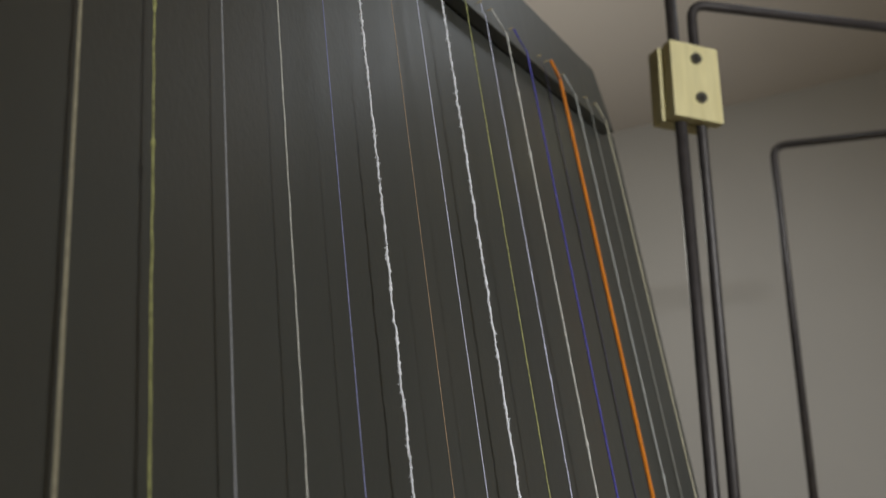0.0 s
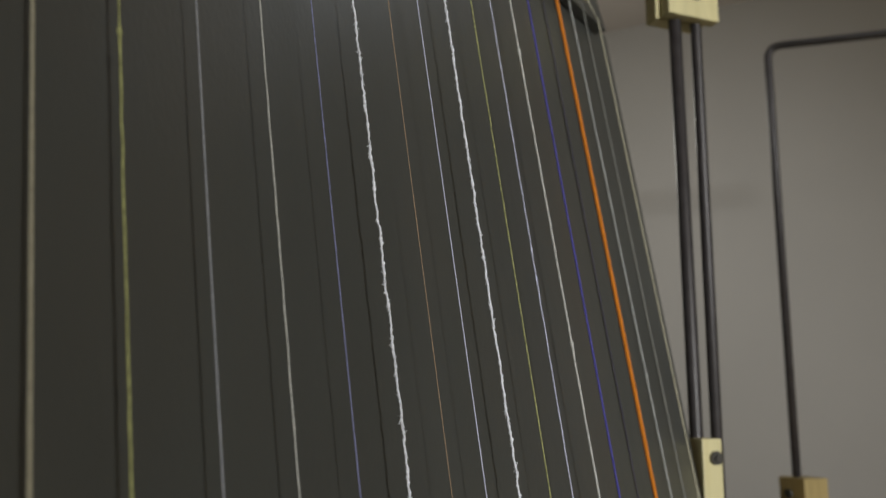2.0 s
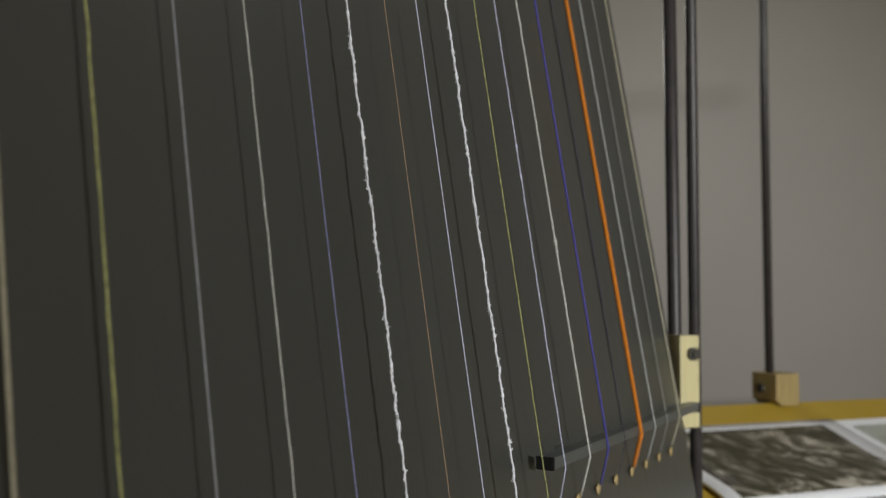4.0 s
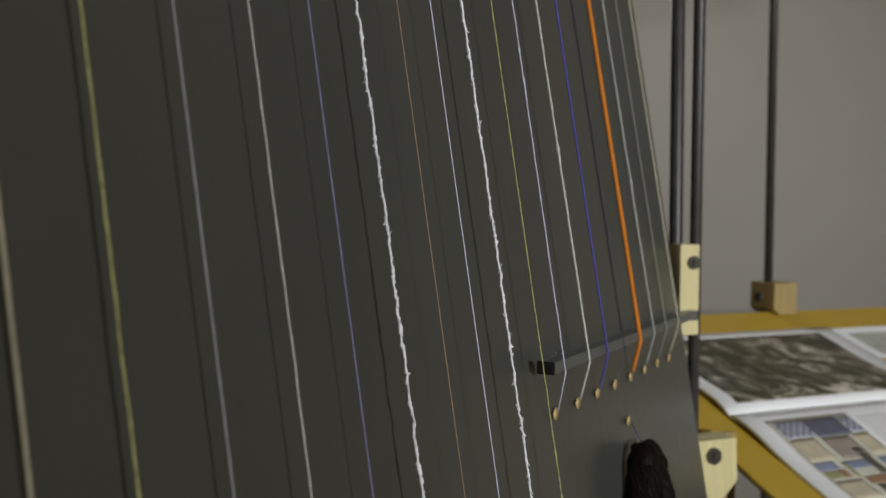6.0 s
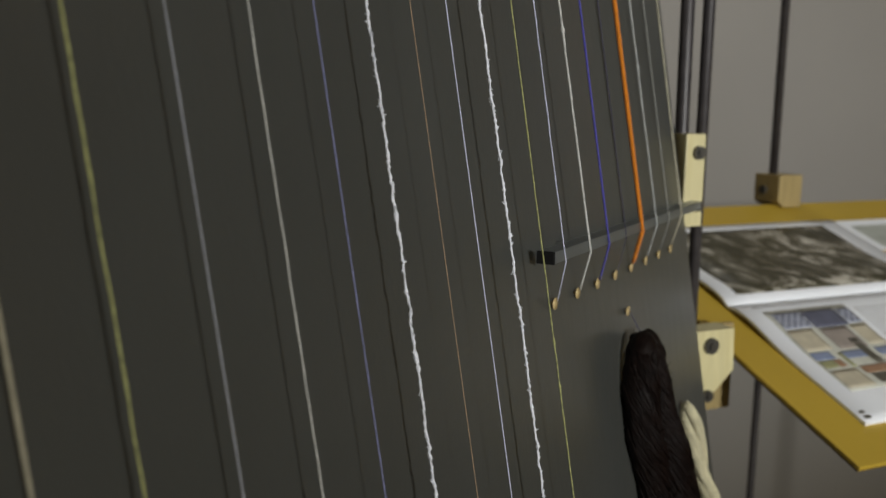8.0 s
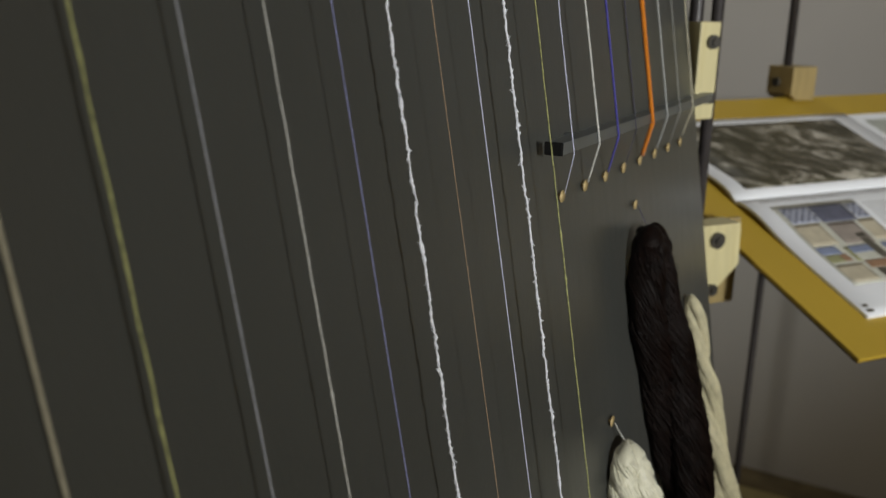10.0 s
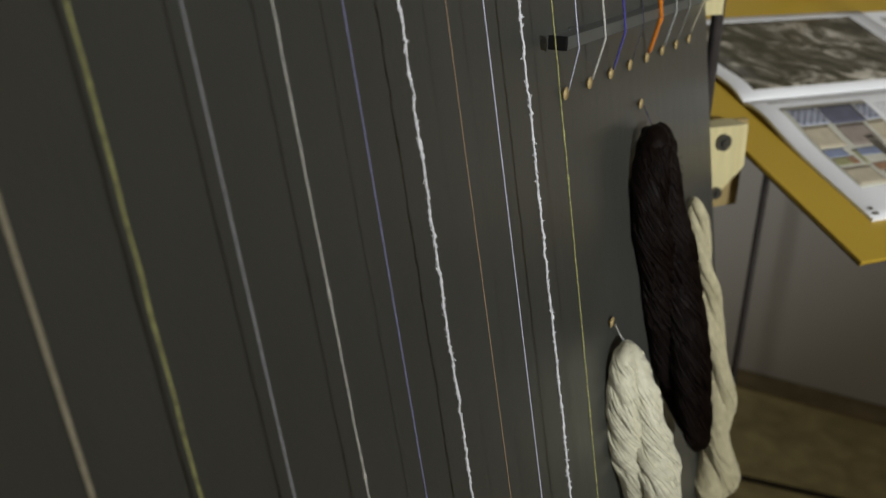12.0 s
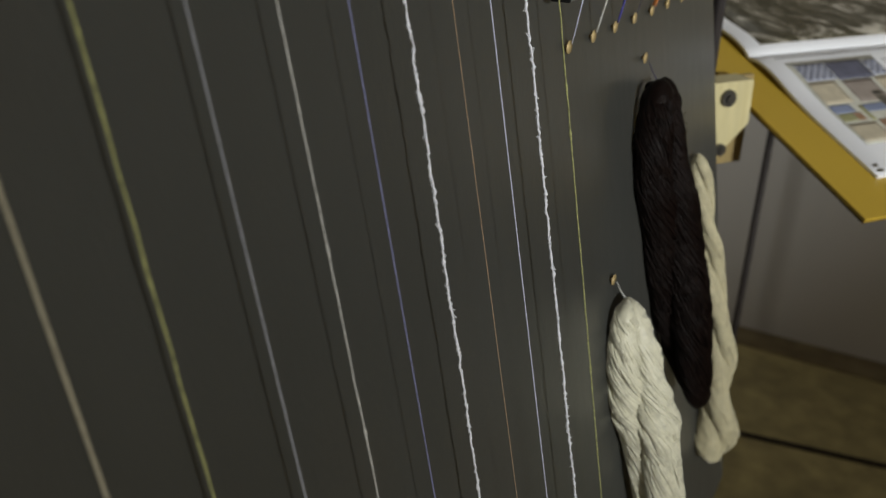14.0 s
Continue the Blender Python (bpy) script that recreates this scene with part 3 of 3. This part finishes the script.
def magazine():
    t = thing("open_magazine", CORNER, "open magazine with a photograph and colour plates", "magazine")
    t.matrix_world = BOARD

    def sheet(name, x0, x1, ua, ub, mat, parent, label="", lift=0.0, thick=0.0032, ny=16):
        bm = bmesh.new()
        nx = 6
        top, bot = {}, {}
        for i in range(nx + 1):
            for j in range(ny + 1):
                x, u = x0 + (x1 - x0) * i / nx, ua + (ub - ua) * j / ny
                z = page_z(u) + lift
                top[i, j] = bm.verts.new((x, u, z))
                bot[i, j] = bm.verts.new((x, u, max(z - thick, 0.0003)))
        for i in range(nx):
            for j in range(ny):
                bm.faces.new((top[i, j], top[i + 1, j], top[i + 1, j + 1], top[i, j + 1])).smooth = True
                bm.faces.new((bot[i, j], bot[i, j + 1], bot[i + 1, j + 1], bot[i + 1, j]))
        for i in range(nx):
            bm.faces.new((top[i, 0], bot[i, 0], bot[i + 1, 0], top[i + 1, 0]))
            bm.faces.new((top[i, ny], top[i + 1, ny], bot[i + 1, ny], bot[i, ny]))
        for j in range(ny):
            bm.faces.new((top[0, j], top[0, j + 1], bot[0, j + 1], bot[0, j]))
            bm.faces.new((top[nx, j], bot[nx, j], bot[nx, j + 1], top[nx, j + 1]))
        bmesh.ops.recalc_face_normals(bm, faces=bm.faces[:])
        return part(name, bm, mat, parent, label)

    lower = sheet("page", 0.0500, 0.3600, PAGE_U0, PAGE_GUTTER - 0.0008, M_PAPER, t, "white magazine page with colour plates")
    upper = sheet("page", 0.0500, 0.3800, PAGE_GUTTER + 0.0008, PAGE_U1, M_PAPER, t, "white magazine page with a photograph")
    sheet("photograph", 0.0720, 0.3480, 0.2580, 0.4180, M_PHOTO, upper, "brownish black-and-white printed photograph", 0.0003, 0.0002)

    def ink(name, c):
        return material(name, c, 0.45, vary=0.12, scale=90)

    pale, navy, dusk = ink("pale_print", (0.56, 0.56, 0.49)), ink("navy_print", (0.11, 0.115, 0.16)), ink("dusk_print", (0.30, 0.26, 0.23))
    tan, blue, rust = ink("tan_print", (0.50, 0.45, 0.34)), ink("blue_print", (0.22, 0.26, 0.38)), ink("rust_print", (0.30, 0.18, 0.11))
    green, check, dark = ink("olive_print", (0.30, 0.30, 0.16)), ink("check_print", (0.36, 0.38, 0.46)), ink("dark_print", (0.10, 0.09, 0.07))
    sheet("colour_plate", 0.0740, 0.1900, 0.0860, 0.2190, pale, lower, "pale printed ground", 0.0002, 0.0001)
    plates = (
        (0.0800, 0.1200, 0.1860, 0.2140, check), (0.1205, 0.1680, 0.1840, 0.2140, navy), (0.1690, 0.1890, 0.1860, 0.2120, check),
        (0.0780, 0.1130, 0.1500, 0.1850, tan), (0.1210, 0.1600, 0.1480, 0.1830, dusk), (0.1650, 0.1885, 0.1500, 0.1840, tan),
        (0.0765, 0.1030, 0.1350, 0.1480, blue), (0.1160, 0.1460, 0.1330, 0.1450, blue), (0.1620, 0.1880, 0.1330, 0.1450, blue),
        (0.0775, 0.0960, 0.1220, 0.1340, green), (0.0965, 0.1060, 0.1220, 0.1340, rust), (0.1110, 0.1165, 0.1200, 0.1440, green),
        (0.1170, 0.1560, 0.1080, 0.1200, rust), (0.1440, 0.1560, 0.1210, 0.1640, dark), (0.1210, 0.1600, 0.0920, 0.1070, dark),
        (0.0770, 0.1120, 0.0900, 0.1180, tan))
    for x0, x1, ua, ub, mat in plates:
        sheet("colour_plate", x0, x1, ua, ub, mat, lower, "", 0.0004, 0.0001, 5)
    # the checked plates' small squares
    for x0 in (0.0800, 0.1690):
        for k in range(9 if x0 < 0.1 else 4):
            for r in range(5):
                if (k + r) % 2:
                    x = x0 + 0.0008 + 0.0043 * k
                    sheet("print_check", x, x + 0.0036, 0.1880 + 0.005 * r, 0.1918 + 0.005 * r, navy, lower, "", 0.0006, 0.0001, 2)
    # unreadable text as plain bars
    grey = ink("text_grey", (0.42, 0.42, 0.42))
    rng = random.Random(5)
    for r in range(24):
        u = 0.2090 - 0.0050 * r
        sheet("text_bar", 0.1970, 0.3380 - rng.choice((0, 0, 0, 0.02, 0.05)), u, u + 0.0016, grey, lower, "", 0.0003, 0.0001, 2)
    sheet("text_bar", 0.0700, 0.3300, 0.2285, 0.2315, grey, lower, "", 0.0003, 0.0001, 2)
    for x, u, w in ((0.0550, 0.0490, 0.008), (0.0560, 0.0560, 0.006)):
        sheet("printed_mark", x, x + w, u, u + 0.004, dark, lower, "", 0.0003, 0.0001, 2)


magazine()


def loose_sheet():
    t = thing("printed_sheet", CORNER, "pale grey printed sheet beside the magazine", "sheet of paper")
    t.matrix_world = BOARD
    part("paper", box(0.235, 0.088, 0.0008, (0.4995, 0.3890, 0.0006), 0.0002), M_PAPER, t)
    part("print", box(0.20, 0.062, 0.0002, (0.5000, 0.3840, 0.0012)), material("grey_print", (0.40, 0.42, 0.38), 0.5, vary=0.2, scale=30), t, "pale grey-green printed picture")


loose_sheet()
